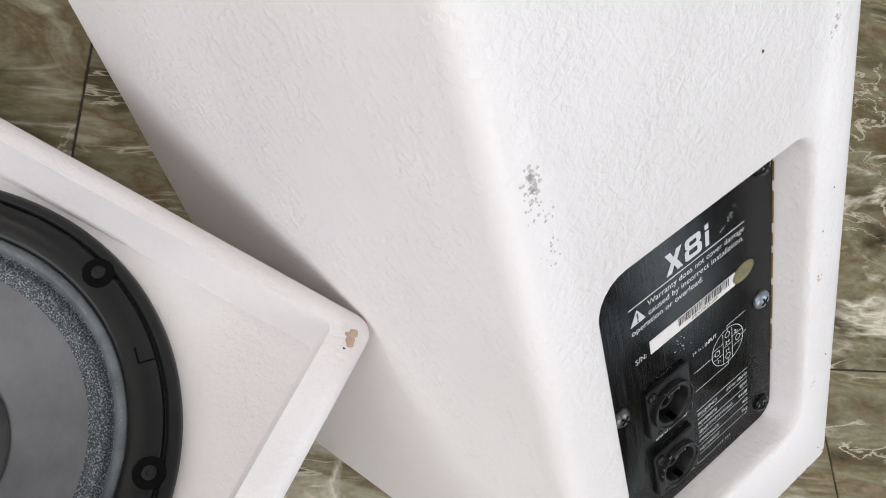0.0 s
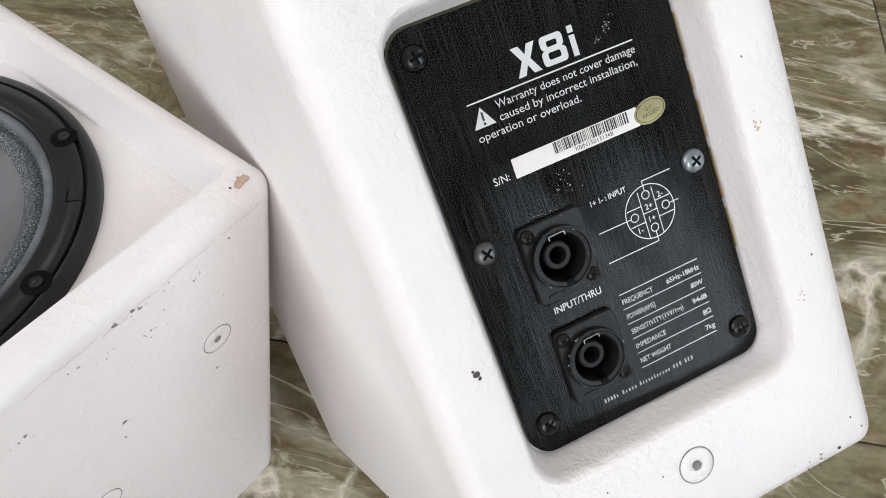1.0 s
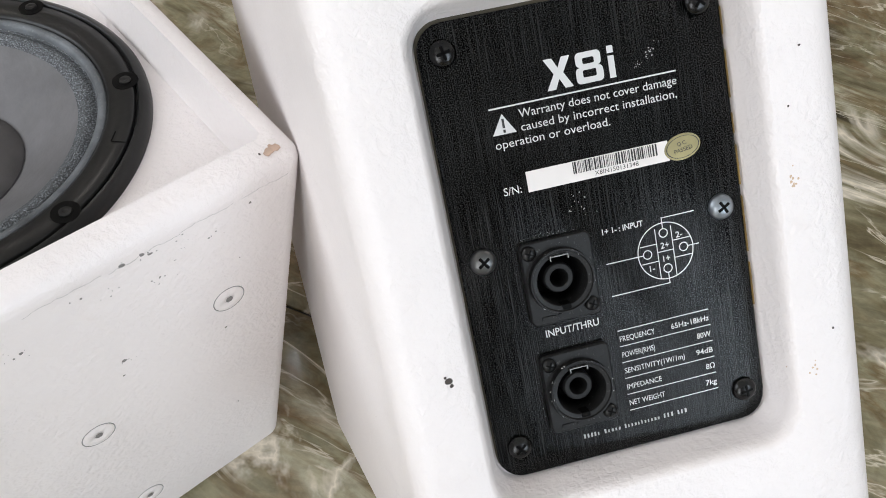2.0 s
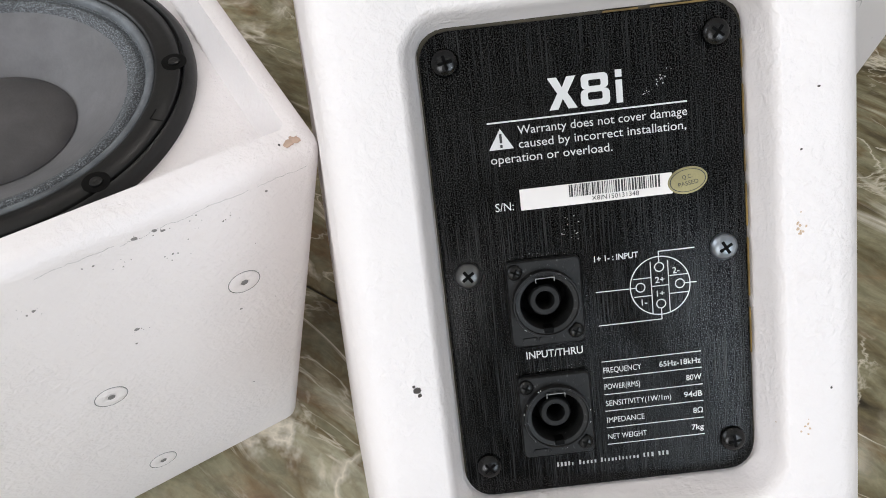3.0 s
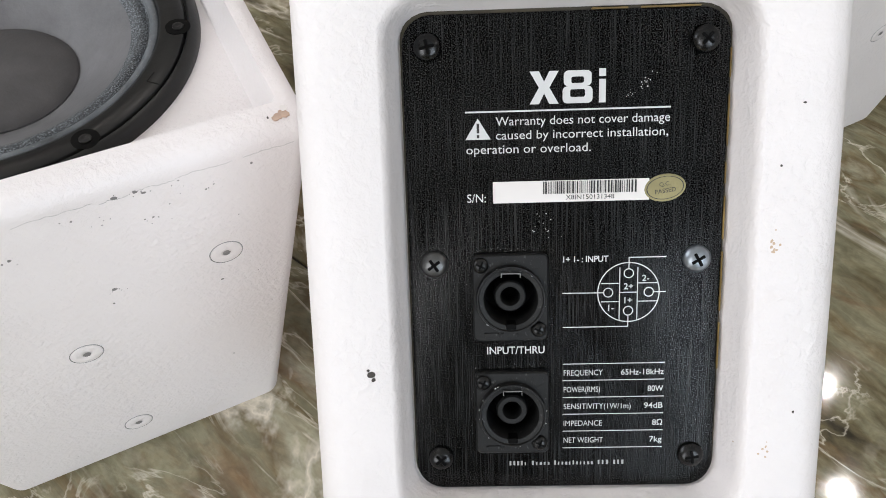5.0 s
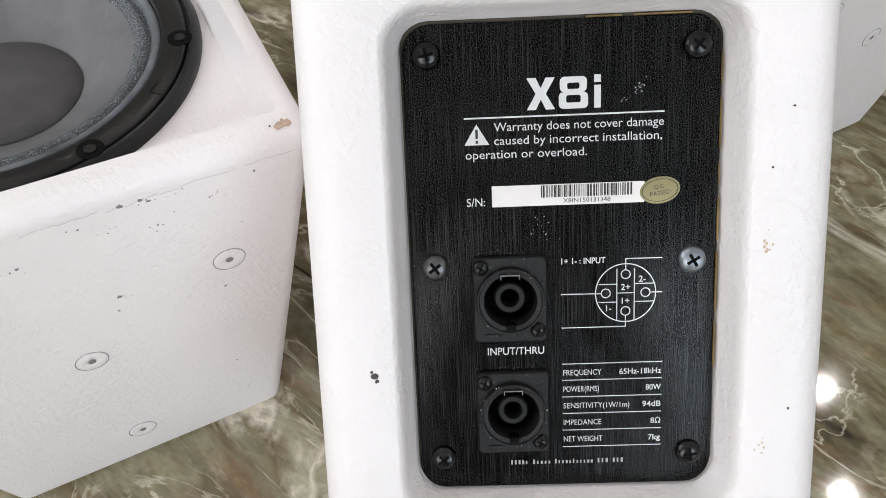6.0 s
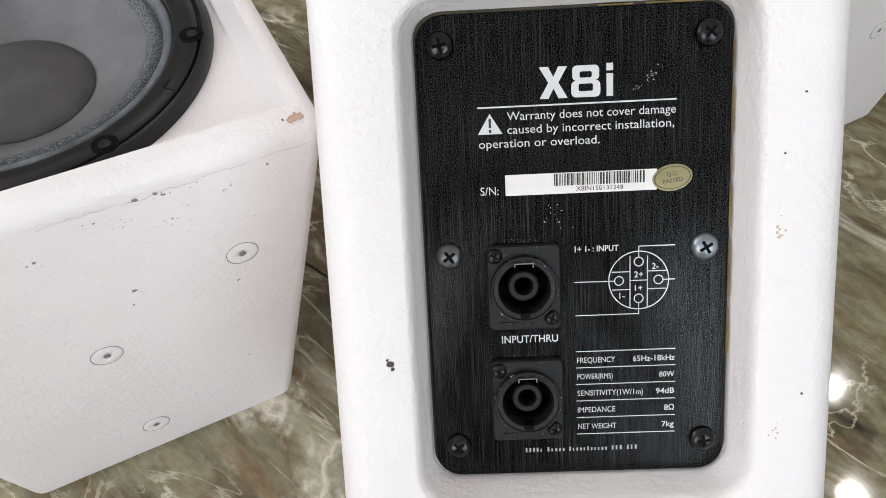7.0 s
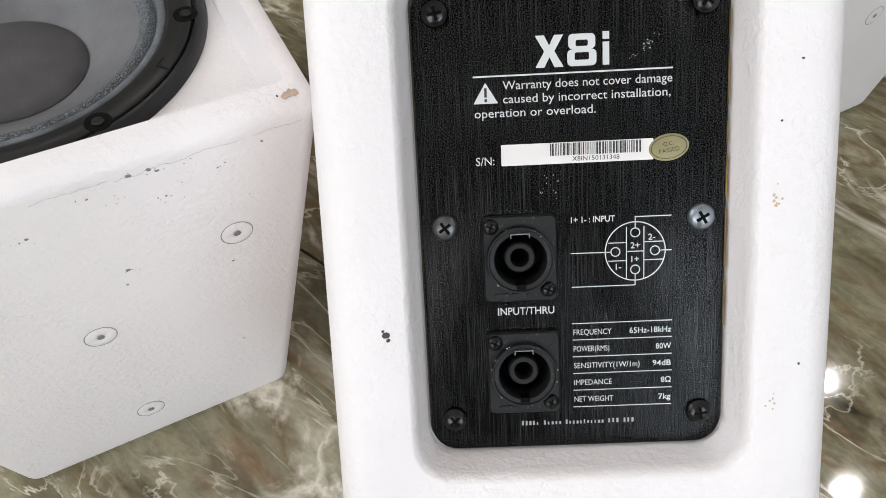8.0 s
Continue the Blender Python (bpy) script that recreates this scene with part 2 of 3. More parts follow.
def outline(hw, hh, r, n=6):
    """Points of a rounded rectangle round the origin."""
    pts = []
    for cx, cy, a0 in ((hw - r, hh - r, 0), (-hw + r, hh - r, 90), (-hw + r, -hh + r, 180), (hw - r, -hh + r, 270)):
        for k in range(n + 1):
            a = radians(a0 + 90 * k / n)
            pts.append((cx + r * math.cos(a), cy + r * math.sin(a)))
    return pts


def prism(loops):
    """Joins loops of equal length, each (points in x and z, y), and caps both ends."""
    bm = bmesh.new()
    rows = [[bm.verts.new((x, y, z)) for x, z in pts] for pts, y in loops]
    for a, b in zip(rows, rows[1:]):
        for k in range(len(a)):
            bm.faces.new((a[k], a[(k + 1) % len(a)], b[(k + 1) % len(b)], b[k]))
    bm.faces.new(rows[0])
    bm.faces.new(rows[-1][::-1])
    return bm


def carved(bm, cutters, name, material, angle=35):
    """The mesh of bm with the cutters taken away."""
    ob = new("carving", mesh_of(bm, name, material))
    tools = []
    for c in cutters:
        t = new("cutter", mesh_of(c, "cutter", material))
        mod = ob.modifiers.new("cut", "BOOLEAN")
        mod.operation, mod.object, mod.solver = "DIFFERENCE", t, "EXACT"
        tools.append(t)
    bpy.context.view_layer.update()
    me = bpy.data.meshes.new_from_object(ob.evaluated_get(bpy.context.evaluated_depsgraph_get()))
    me.name = name
    for o in (ob, *tools):
        bpy.data.objects.remove(o)
    me.materials.clear()
    me.materials.append(material)
    for p in me.polygons:
        p.use_smooth = True
        p.material_index = 0
    me.set_sharp_from_angle(angle=radians(angle))
    return me


OUT = pose(0, 0, 0, 90)      # turns a lathe's z towards -y, out of the rear
FRONT = pose(0, 0, 0, -90)   # towards +y, out of the front


def moved(bm, m):
    bmesh.ops.transform(bm, verts=bm.verts, matrix=m)
    return bm


def shift(x, y, z):
    return Matrix.Translation((x, y, z))


def text_mesh(body, cap, width, material, align="LEFT", bold=0.0):
    """Flat lettering in x and z, facing -y: cap is the height of a capital, width the whole length."""
    cu = bpy.data.curves.new("lettering", "FONT")
    cu.body, cu.size, cu.offset, cu.resolution_u, cu.extrude = body, 1.0, bold, 3, 0.0
    ob = new("lettering_curve", cu)
    bpy.context.view_layer.update()
    me = bpy.data.meshes.new_from_object(ob.evaluated_get(bpy.context.evaluated_depsgraph_get()))
    bpy.data.objects.remove(ob)
    xs = [v.co.x for v in me.vertices]
    x0, wide = min(xs), max(xs) - min(xs)
    k = cap / 0.70
    kx = width / wide if width else k
    base = {"LEFT": 0.0, "CENTER": -wide * kx / 2, "RIGHT": -wide * kx}[align]
    for v in me.vertices:
        v.co = ((v.co.x - x0) * kx + base, -v.co.z, v.co.y * k)
    me.materials.clear()
    me.materials.append(material)
    return me


def strokes(lines, width):
    """Flat straight strokes in x and z, facing -y."""
    bm = bmesh.new()
    for x0, z0, x1, z1 in lines:
        d = Vector((x1 - x0, 0, z1 - z0)).normalized()
        n = Vector((-d.z, 0, d.x)) * width / 2
        a, b = Vector((x0, 0, z0)) - d * width / 2, Vector((x1, 0, z1)) + d * width / 2
        bm.faces.new([bm.verts.new(p) for p in (a - n, b - n, b + n, a + n)])
    return bm


def ring_flat(bm, cx, cz, r, width, n=40):
    a = [bm.verts.new((cx + (r - width / 2) * math.cos(2 * math.pi * k / n), 0, cz + (r - width / 2) * math.sin(2 * math.pi * k / n))) for k in range(n)]
    b = [bm.verts.new((cx + (r + width / 2) * math.cos(2 * math.pi * k / n), 0, cz + (r + width / 2) * math.sin(2 * math.pi * k / n))) for k in range(n)]
    for k in range(n):
        bm.faces.new((a[k], a[(k + 1) % n], b[(k + 1) % n], b[k]))


def block_x(w, h, t):
    """A broad letter X in millimetres, as one outline."""
    c = t * 0.62
    half = [(0, 0), (t, 0), (w / 2, h / 2 - c), (w - t, 0), (w, 0), (w / 2 + t * 0.56, h / 2)]
    pts = half + [(w - x, h - z) for x, z in half]
    bm = bmesh.new()
    bm.faces.new([bm.verts.new((x * MM, 0, z * MM)) for x, z in pts])
    return bm


def block_eight(w, h):
    """A squarish figure 8 in millimetres: two rounded rings, one on the other."""
    bm = bmesh.new()
    for hw, z0, z1, low, high in ((w / 2, 0, h * 0.52, 1.9, 0.95), (w / 2 - 0.35, h * 0.52, h, 0.95, 1.9)):
        hh, r = (z1 - z0) / 2, 1.5
        outer = outline(hw, hh, r)
        inner = [(x, z + (low - high) / 2) for x, z in outline(hw - 2.35, hh - (low + high) / 2, 0.55)]
        a, b = [[bm.verts.new(((x + w / 2) * MM, 0, (z + z0 + hh) * MM)) for x, z in loop] for loop in (outer, inner)]
        for k in range(len(a)):
            bm.faces.new((a[k], a[(k + 1) % len(a)], b[(k + 1) % len(a)], b[k]))
    return bm


def fleck(size, seed, n=11):
    """A ragged flat patch, a hair thick."""
    rnd = random.Random(seed)
    reach = [size * (0.55 + 0.6 * rnd.random()) for _ in range(n)]
    reach = [(reach[k] + reach[k - 1]) / 2 for k in range(n)]
    long = 0.7 + 0.7 * rnd.random()
    pts = [(long * reach[k] * math.cos(2 * math.pi * k / n), reach[k] * math.sin(2 * math.pi * k / n)) for k in range(n)]
    return prism([(pts, -0.00012), ([(x * 1.03, z * 1.03) for x, z in pts], 0.0003)])


# ---------------------------------------------------------------- loudspeaker
REAR, DEEP_Y = -0.0145, 0.2307      # rear face and front edge along y
RW, FW = 0.0815, 0.1226            # half widths at rear and front
ZB_R, ZB_F, ZT_R, ZT_F = -0.1344, -0.1480, 0.262, 0.272
BAFFLE_Y, WOOFER_R, WOOFER_Z = 0.2033, 0.104, -0.0119


def cabinet_mesh():
    bm = bmesh.new()
    rear = [bm.verts.new(p) for p in ((-RW, REAR, ZB_R), (RW, REAR, ZB_R), (RW, REAR, ZT_R), (-RW, REAR, ZT_R))]
    front = [bm.verts.new(p) for p in ((-FW, DEEP_Y, ZB_F), (FW, DEEP_Y, ZB_F), (FW, DEEP_Y, ZT_F), (-FW, DEEP_Y, ZT_F))]
    bm.faces.new(rear)
    bm.faces.new(front[::-1])
    for k in range(4):
        j = (k + 1) % 4
        bm.faces.new((rear[j], rear[k], front[k], front[j]))
    bmesh.ops.recalc_face_normals(bm, faces=bm.faces)
    bmesh.ops.bevel(bm, geom=bm.edges, offset=0.0085, segments=6, affect="EDGES", profile=0.5)
    steps = [(0.0590, -0.0040), (0.0576, -0.0003), (0.0564, 0.0003), (0.0554, 0.0014), (0.0547, 0.0030), (0.0542, 0.0052), (0.0537, 0.0085), (0.0527, 0.0120), (0.0515, 0.0168)]
    recess = moved(prism([(outline(w, w + 0.0286, 0.0095 + (w - 0.0512) * 0.9), REAR + d) for w, d in steps]), shift(0, 0, -0.0010))
    pocket = box(-0.044, 0.044, 0.002, 0.035, -0.07, 0.07)
    a = [(x, z + (ZT_F + ZB_F) / 2) for x, z in outline(FW - 0.0115, (ZT_F - ZB_F) / 2 - 0.0160, 0.004)]
    b = [(x, z + (ZT_F + ZB_F) / 2) for x, z in outline(FW - 0.0160, (ZT_F - ZB_F) / 2 - 0.0185, 0.004)]
    front_cut = prism([(b, BAFFLE_Y), (a, DEEP_Y - 0.001), (a, DEEP_Y + 0.01)])
    bore = moved(lathe([(0, 0), (0.094, 0), (0.094, 0.12), (0, 0.12)], 64), shift(0, 0.135, WOOFER_Z) @ FRONT)
    return carved(bm, [recess, pocket, front_cut, bore], "cabinet", PAINT, 32)


def woofer(parent):
    at = shift(0, BAFFLE_Y, WOOFER_Z) @ FRONT
    r = WOOFER_R
    w = part("woofer", lathe([(0.0838, -0.004), (0.0838, 0.0026), (0.0846, 0.0048), (0.0862, 0.0058), (0.0966, 0.0064), (0.0972, 0.0058), (0.0976, 0.0040), (0.0981, 0.0040), (0.0985, 0.0056), (0.0993, 0.0064), (0.1010, 0.0062), (0.1028, 0.0050), (r, 0.0026), (r, 0.0), (0.0838, -0.004)], 128), GLOSS, parent, "satin black woofer basket with gasket", at, 50)
    part("gasket_bead", lathe([(0.0846, 0.0030), (0.0838, 0.0044), (0.0826, 0.0050), (0.0812, 0.0047), (0.0800, 0.0034), (0.0794, 0.0014)], 128), BEAD, w, "dust-greyed rubber bead", None, 60)
    part("surround", lathe([(0.0798, 0.0016), (0.0786, 0.0004), (0.0772, 0.0012), (0.0756, 0.0024), (0.0742, 0.0022), (0.0728, 0.0010), (0.0714, 0.0), (0.0700, -0.0008)], 128), SURROUND, w, "dusty black rolled surround", None, 60)
    part("cone", lathe([(0.0704, -0.0006), (0.064, -0.0046), (0.055, -0.0104), (0.045, -0.0168), (0.038, -0.0212)], 96), CONE, w)
    part("dust_cap", lathe([(0.0396, -0.0198), (0.0386, -0.0186), (0.034, -0.0168), (0.026, -0.0148), (0.017, -0.0136), (0.009, -0.0130), (0.0, -0.0128)], 72), CAP, w, "shallow domed dark dust cap")
    for k in range(7):
        a = radians(8.1 + 360 / 7 * k)
        bx, by = 0.0942 * math.cos(a), 0.0942 * math.sin(a)
        # Flat disc on the flange, coloured as the shade inside a sunk pocket.
        part("bolt_pocket_shade", moved(lathe([(0.0062, 0.0060), (0.0061, 0.00648), (0.0056, 0.00650), (0.0030, 0.0064), (0.0, 0.0064)], 24), shift(bx, by, 0)), DEEP, w)
        part("mounting_screw", moved(lathe([(0.0028, 0.0062), (0.0027, 0.0070), (0.0018, 0.0073), (0.0008, 0.0072), (0, 0.0068)], 16), shift(bx, by, 0)), GLOSS, w)
    for k in range(4):
        a = 47 + 90 * k
        bm = bmesh.new()
        for x0, y0, x1, y1 in ((0.0908, 0.0, 0.0908, 0.0066), (0.0908, 0.0, 0.0972, 0.0)):
            dx, dy = (0.00035, 0.0) if x0 == x1 else (0.0, 0.00035)
            bm.faces.new([bm.verts.new(q) for q in ((x0 - dx, y0 - dy, 0.00648), (x1 + dx, y0 - dy, 0.00648), (x1 + dx, y1 + dy, 0.00648), (x0 - dx, y1 + dy, 0.00648))])
        part("gasket_seam", bm, DEEP, w, "", pose(0, 0, 0, 0, 0, a))
    return w


def rigging_insert(parent, m, r=0.0062):
    """A flush painted threaded insert; its own z points out of the cabinet."""
    i = part("rigging_insert", lathe([(r, -0.001), (r, 0.0002), (r - 0.0004, 0.00045), (0.0024, 0.0005), (0.0021, 0.0003), (0.0020, -0.003), (0, -0.003)], 40), PAINT, parent, "painted-over threaded insert", m)
    # Grey ring that paints the soft shadow at the insert's edge.
    part("gap", lathe([(r + 0.0001, 0.0001), (r + 0.00055, 0.00016), (r + 0.0006, -0.0006)], 40), SHADE_AND_CRACK, i)
    # Grey disc covering the hole; the hole's shade is in its colour.
    part("socket", lathe([(0.0020, 0.00048), (0.0019, 0.00058), (0.0011, 0.00052), (0.0, 0.00046)], 6), MARK, i)
    return i


def end_face(x, y):
    """Pose of something set into the bottom end, y along the cabinet's depth."""
    k = (y - REAR) / (DEEP_Y - REAR)
    return shift(x, y, ZB_R + (ZB_F - ZB_R) * k) @ pose(0, 0, 0, 180 - math.degrees(math.atan2(ZB_R - ZB_F, DEEP_Y - REAR)))


def speaker(label):
    sp = tagged(new("loudspeaker"), label, "loudspeaker", "white loudspeakers on the floor")
    part("cabinet", CABINET, PAINT, sp)
    woofer(sp)
    for x, y in ((-0.0733, 0.1598), (0.0733, 0.1598), (0.0033, 0.1157), (0.0014, 0.0227)):
        rigging_insert(sp, end_face(x, y), 0.0074)
    return sp


def screw_head(parent, x, y, z, material, r=0.0045, turn=0, label=""):
    s = part("screw", lathe([(r, 0), (r, 0.0006), (r * 0.94, 0.0013), (r * 0.75, 0.0021), (r * 0.45, 0.00265), (0, 0.0028)], 32), material, parent, label, shift(x, y, z) @ OUT @ pose(0, 0, 0, 0, 0, turn))
    # Bars proud of the head, near-black to draw the shade in the slot.
    bm = bmesh.new()
    for a in (0, 90):
        b = box(-r * 0.52, r * 0.52, -r * 0.12, r * 0.12, 0.0012, 0.00292, 0.0002, 1)
        moved(b, pose(0, 0, 0, 0, 0, a))
        tmp = bpy.data.meshes.new("slot")
        b.to_mesh(tmp)
        b.free()
        bm.from_mesh(tmp)
        bpy.data.meshes.remove(tmp)
    part("cross_slot", bm, DEEP, s)
    return s


def socket_connector(parent, x, z):
    """A four-pole loudspeaker socket on its moulded flange."""
    fl = prism([(outline(0.0124, 0.0147, 0.0022), 0.0), (outline(0.0124, 0.0147, 0.0022), -0.0019), (outline(0.0119, 0.0142, 0.0019), -0.0026)])
    hole = moved(lathe([(0, -0.01), (0.0087, -0.01), (0.0087, 0.01), (0, 0.01)], 48), OUT)
    s = part("speaker_socket", carved(fl, [hole], "socket_flange", PLASTIC), PLASTIC, parent, "black plastic four-pole speaker socket", shift(x, 0, z))
    part("collar", moved(lathe([(0.0086, -0.012), (0.0086, 0.0036), (0.0089, 0.0041), (0.0103, 0.0043), (0.0106, 0.0050), (0.0111, 0.0050), (0.0113, 0.0044), (0.0114, 0.0020)], 64), OUT), PLASTIC, s)
    # Well and bores below are coloured near-black, with the shade of their depth.
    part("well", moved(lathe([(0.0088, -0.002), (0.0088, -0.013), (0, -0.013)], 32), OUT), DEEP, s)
    part("core", moved(lathe([(0.0030, -0.012), (0.0030, -0.0006), (0.0033, 0.0), (0.0048, 0.0), (0.0053, -0.0006), (0.0054, -0.013)], 40), OUT), CORE, s)
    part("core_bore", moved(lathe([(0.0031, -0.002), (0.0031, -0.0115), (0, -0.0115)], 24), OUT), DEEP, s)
    latch = box(-0.0032, 0.0032, -0.0052, -0.0042, 0.0088, 0.0091)
    for sx in (-1, 1):
        leg = bpy.data.meshes.new("leg")
        b = box(min(sx * 0.0029, sx * 0.0032), max(sx * 0.0029, sx * 0.0032), -0.0052, -0.0042, 0.0076, 0.0088)
        b.to_mesh(leg)
        b.free()
        latch.from_mesh(leg)
        bpy.data.meshes.remove(leg)
    part("latch", latch, STEEL, s, "dull metal latch")
    # Solid block; its near-black colour holds the shade of a sunk keyway.
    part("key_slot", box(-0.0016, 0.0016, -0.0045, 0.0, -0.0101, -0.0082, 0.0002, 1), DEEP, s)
    for at, wide in ((-0.0064, 0.0026), (-0.0006, 0.0028)):
        part("moulded_mark", prism([(outline(wide, 0.0009, 0.0007), 0.0002), (outline(wide - 0.0002, 0.0007, 0.0006), -0.0004)]), PLASTIC, s, "", shift(at, -0.0026, -0.0124))
    screw_head_small(s, -0.0096, 0.0113)
    screw_head_small(s, 0.0091, -0.0106)
    part("blind_hole", moved(lathe([(0.0021, 0.0024), (0.0021, 0.0027), (0.0017, 0.0027), (0.0016, 0.0020), (0, 0.0020)], 20), shift(0.0086, 0, 0.0114) @ OUT), PLASTIC, s)
    return s


def screw_head_small(parent, x, z):
    s = part("flange_screw", moved(lathe([(0.0026, 0.0022), (0.0026, 0.0032), (0.0022, 0.0038), (0.0012, 0.0042), (0, 0.0043)], 20), shift(x, 0, z) @ OUT), DARK_SCREW, parent)
    # Flat strokes over the head; slot shade is painted in near-black.
    bm = strokes([(-0.0013, 0, 0.0013, 0), (0, -0.0013, 0, -0.0003), (0, 0.0003, 0, 0.0013)], 0.0006)
    part("cross_slot", bm, DEEP, s, "", shift(x, -0.00445, z) @ pose(0, 0, 0, 0, 25, 0))


def rear_plate(sp):
    sheet = moved(prism([(outline(0.0504, 0.0793, 0.009), 0.002), (outline(0.0504, 0.0793, 0.009), 0.0003), (outline(0.0500, 0.0789, 0.0087), 0.0)]), shift(0, 0, -0.0010))
    holes = [moved(lathe([(0, -0.01), (0.0103, -0.01), (0.0103, 0.01), (0, 0.01)], 40), shift(x, 0, z) @ OUT) for x, z in SOCKETS]
    pl = part("rear_plate", carved(sheet, holes, "rear_plate", PLATE), PLATE, sp, "black brushed metal connector plate")
    # Ring coloured dark, so it also draws the shadow along the plate's edge.
    part("sealant", carved(prism([(outline(0.0510, 0.0800, 0.0094), 0.0032), (outline(0.0510, 0.0800, 0.0094), 0.0011)]), [prism([(outline(0.047, 0.075, 0.008), 0.01), (outline(0.047, 0.075, 0.008), -0.01)])], "sealant", GLUE), GLUE, sp, "aged brown sealant round the plate, darkened for edge shadow")
    rnd = random.Random(23)
    for z0, z1 in ((-38, -22), (-18, 2), (6, 20), (24, 31), (36, 52), (57, 66)):
        w = 0.15 + 0.25 * rnd.random()
        part("glue_line", box(0.0505, 0.0505 + w * MM, -0.0003, 0.0015, z0 * MM, z1 * MM, 0.00012, 1), OCHRE, sp, "line of aged ochre glue" if z0 == -18 else "")
    for x0, x1 in ((8, 19), (23, 41)):
        part("glue_line", box(x0 * MM, x1 * MM, -0.0003, 0.0015, 0.0784, 0.0789, 0.00012, 1), OCHRE, sp)
    for x, z, mat, turn, lab in ((-42.5, 68.8, BLACK_SCREW, 12, "blackened"), (42.7, 68.8, BLACK_SCREW, 50, "blackened"), (-42.5, 0, DULL_SCREW, 35, "dulled"), (42.5, 0, WORN_SCREW, 30, "worn"), (-42.2, -68.8, BLACK_SCREW, 40, "blackened"), (43.0, -68.8, BLACK_SCREW, 8, "blackened")):
        screw_head(sp, x * MM, 0, z * MM, mat, 0.0045, turn, lab + " pan-head cross screw")
    lift = -0.00018

    def px(x, z):
        return x + (1.05 if z < 5 else 0.2)

    def pz(z):
        return z * (1.03 if z < 0 else 1.012)

    def letter(body, x, z, cap, width, align="LEFT", bold=0.0, parent=pl, y=lift, material=INK):
        part("lettering", text_mesh(body, cap * MM, width * MM if width else 0, material, align, bold), material, parent, "", shift(px(x, z) * MM, y, pz(z) * MM))

    def lines(name, segs, w=0.35):
        part(name, strokes([(px(a, b) * MM, pz(b) * MM, px(c, d) * MM, pz(d) * MM) for a, b, c, d in segs], w * MM), INK, pl, "", shift(0, lift, 0))

    part("lettering", moved(block_x(9.0, 10.0, 2.9), shift(-0.0110, 0, 0.0505)), INK, pl, "", shift(0, lift, 0))
    part("lettering", moved(block_eight(9.3, 10.0), shift(-0.0008, 0, 0.0505)), INK, pl, "", shift(0, lift, 0))
    part("lettering", strokes([(0.0115, 0.05155, 0.0115, 0.0566), (0.0115, 0.05955, 0.0115, 0.0598)], 0.0021), INK, pl, "", shift(0, lift, 0))
    lines("printed_rule", [(-31.2, 48.0, 32.3, 48.0)], 0.5)
    letter("Warranty does not cover damage", -21.9, 43.7, 2.75, 54.3)
    letter("caused by incorrect installation,", -21.9, 39.4, 2.75, 53.8)
    letter("operation or overload.", -31.3, 35.1, 2.75, 39.2)
    tri = bmesh.new()
    tri.faces.new([tri.verts.new(p) for p in ((-0.0313, 0, 0.0400), (-0.0233, 0, 0.0400), (-0.0273, 0, 0.0466))])
    part("warning_sign", tri, INK, pl, "white warning triangle", shift(0, lift, 0))
    part("warning_mark", strokes([(-0.0273, 0.0424, -0.0273, 0.0446), (-0.0273, 0.0409, -0.0273, 0.0411)], 0.0008), DARK_INK, pl, "", shift(0, lift - 0.0001, 0))
    letter("S/N:", -31.4, 19.8, 2.7, 6.0)
    letter("1+ 1- : INPUT", -1.5, -0.4, 2.0, 14.6, bold=0.015)
    letter("INPUT/THRU", -26.8, -30.5, 2.6, 19.2, bold=0.010)
    # pole diagram
    bm = bmesh.new()
    cx, cz = 0.02085, -0.0109
    ring_flat(bm, cx, cz, 0.0100, 0.00035, 56)
    for dx, dz in ((0, 6.4), (0, -6.3), (-6.6, 0), (6.6, 0)):
        ring_flat(bm, cx + dx * MM, cz + dz * MM, 0.0015, 0.00035, 24)
    part("pole_circle", bm, INK, pl, "", shift(0, lift, 0))
    lines("pole_diagram", [(16.9, -19.6, 16.9, -2.6), (22.7, -19.6, 22.7, -2.6), (11.0, -7.6, 16.9, -7.6), (11.0, -13.6, 16.9, -13.6), (22.7, -7.6, 28.9, -7.6), (22.7, -13.6, 28.9, -13.6), (16.9, -10.6, 22.7, -10.6),
                         (19.8, -2.8, 19.8, 0.8), (19.8, 0.8, 31.6, 0.8), (-1.6, -10.5, 11.8, -10.6), (27.8, -10.6, 31.8, -10.6), (19.8, -18.4, 19.8, -21.9), (19.8, -21.9, -1.4, -21.9)], 0.32)
    for body, x, z in (("2+", 19.8, -9.6), ("1+", 19.8, -14.2), ("2-", 25.3, -7.0), ("1-", 14.2, -16.6)):
        letter(body, x, z, 2.1, 0, "CENTER", 0.01)
    for z in (-34.4, -40.1, -46.0, -51.9, -57.9, -63.9):
        lines("printed_rule", [(-1.4, z, 32.2, z)], 0.3)
    for z, a, wa, b, wb in ((-38.4, "FREQUENCY", 13.0, "65Hz-18kHz", 14.2), (-44.2, "POWER(RMS)", 12.2, "80W", 5.2), (-50.1, "SENSITIVITY(1W/1m)", 22.6, "94dB", 6.3), (-56.1, "IMPEDANCE", 13.0, "8\u03a9", 3.4), (-62.1, "NET WEIGHT", 13.4, "7kg", 4.2)):
        letter(a, -1.2, z, 2.0, wa)
        letter(b, 32.1, z, 2.0, wb, "RIGHT", 0.008)
    # maker's line, as plain bars
    rnd_bar = random.Random(5)
    for x, end, count in ((-18.7, -12.2, 5), (-11.0, -4.2, 5), (-3.3, 10.5, 11), (11.6, 15.8, 3), (16.9, 21.0, 3)):
        bars = bmesh.new()
        pitch = (end - x) / count
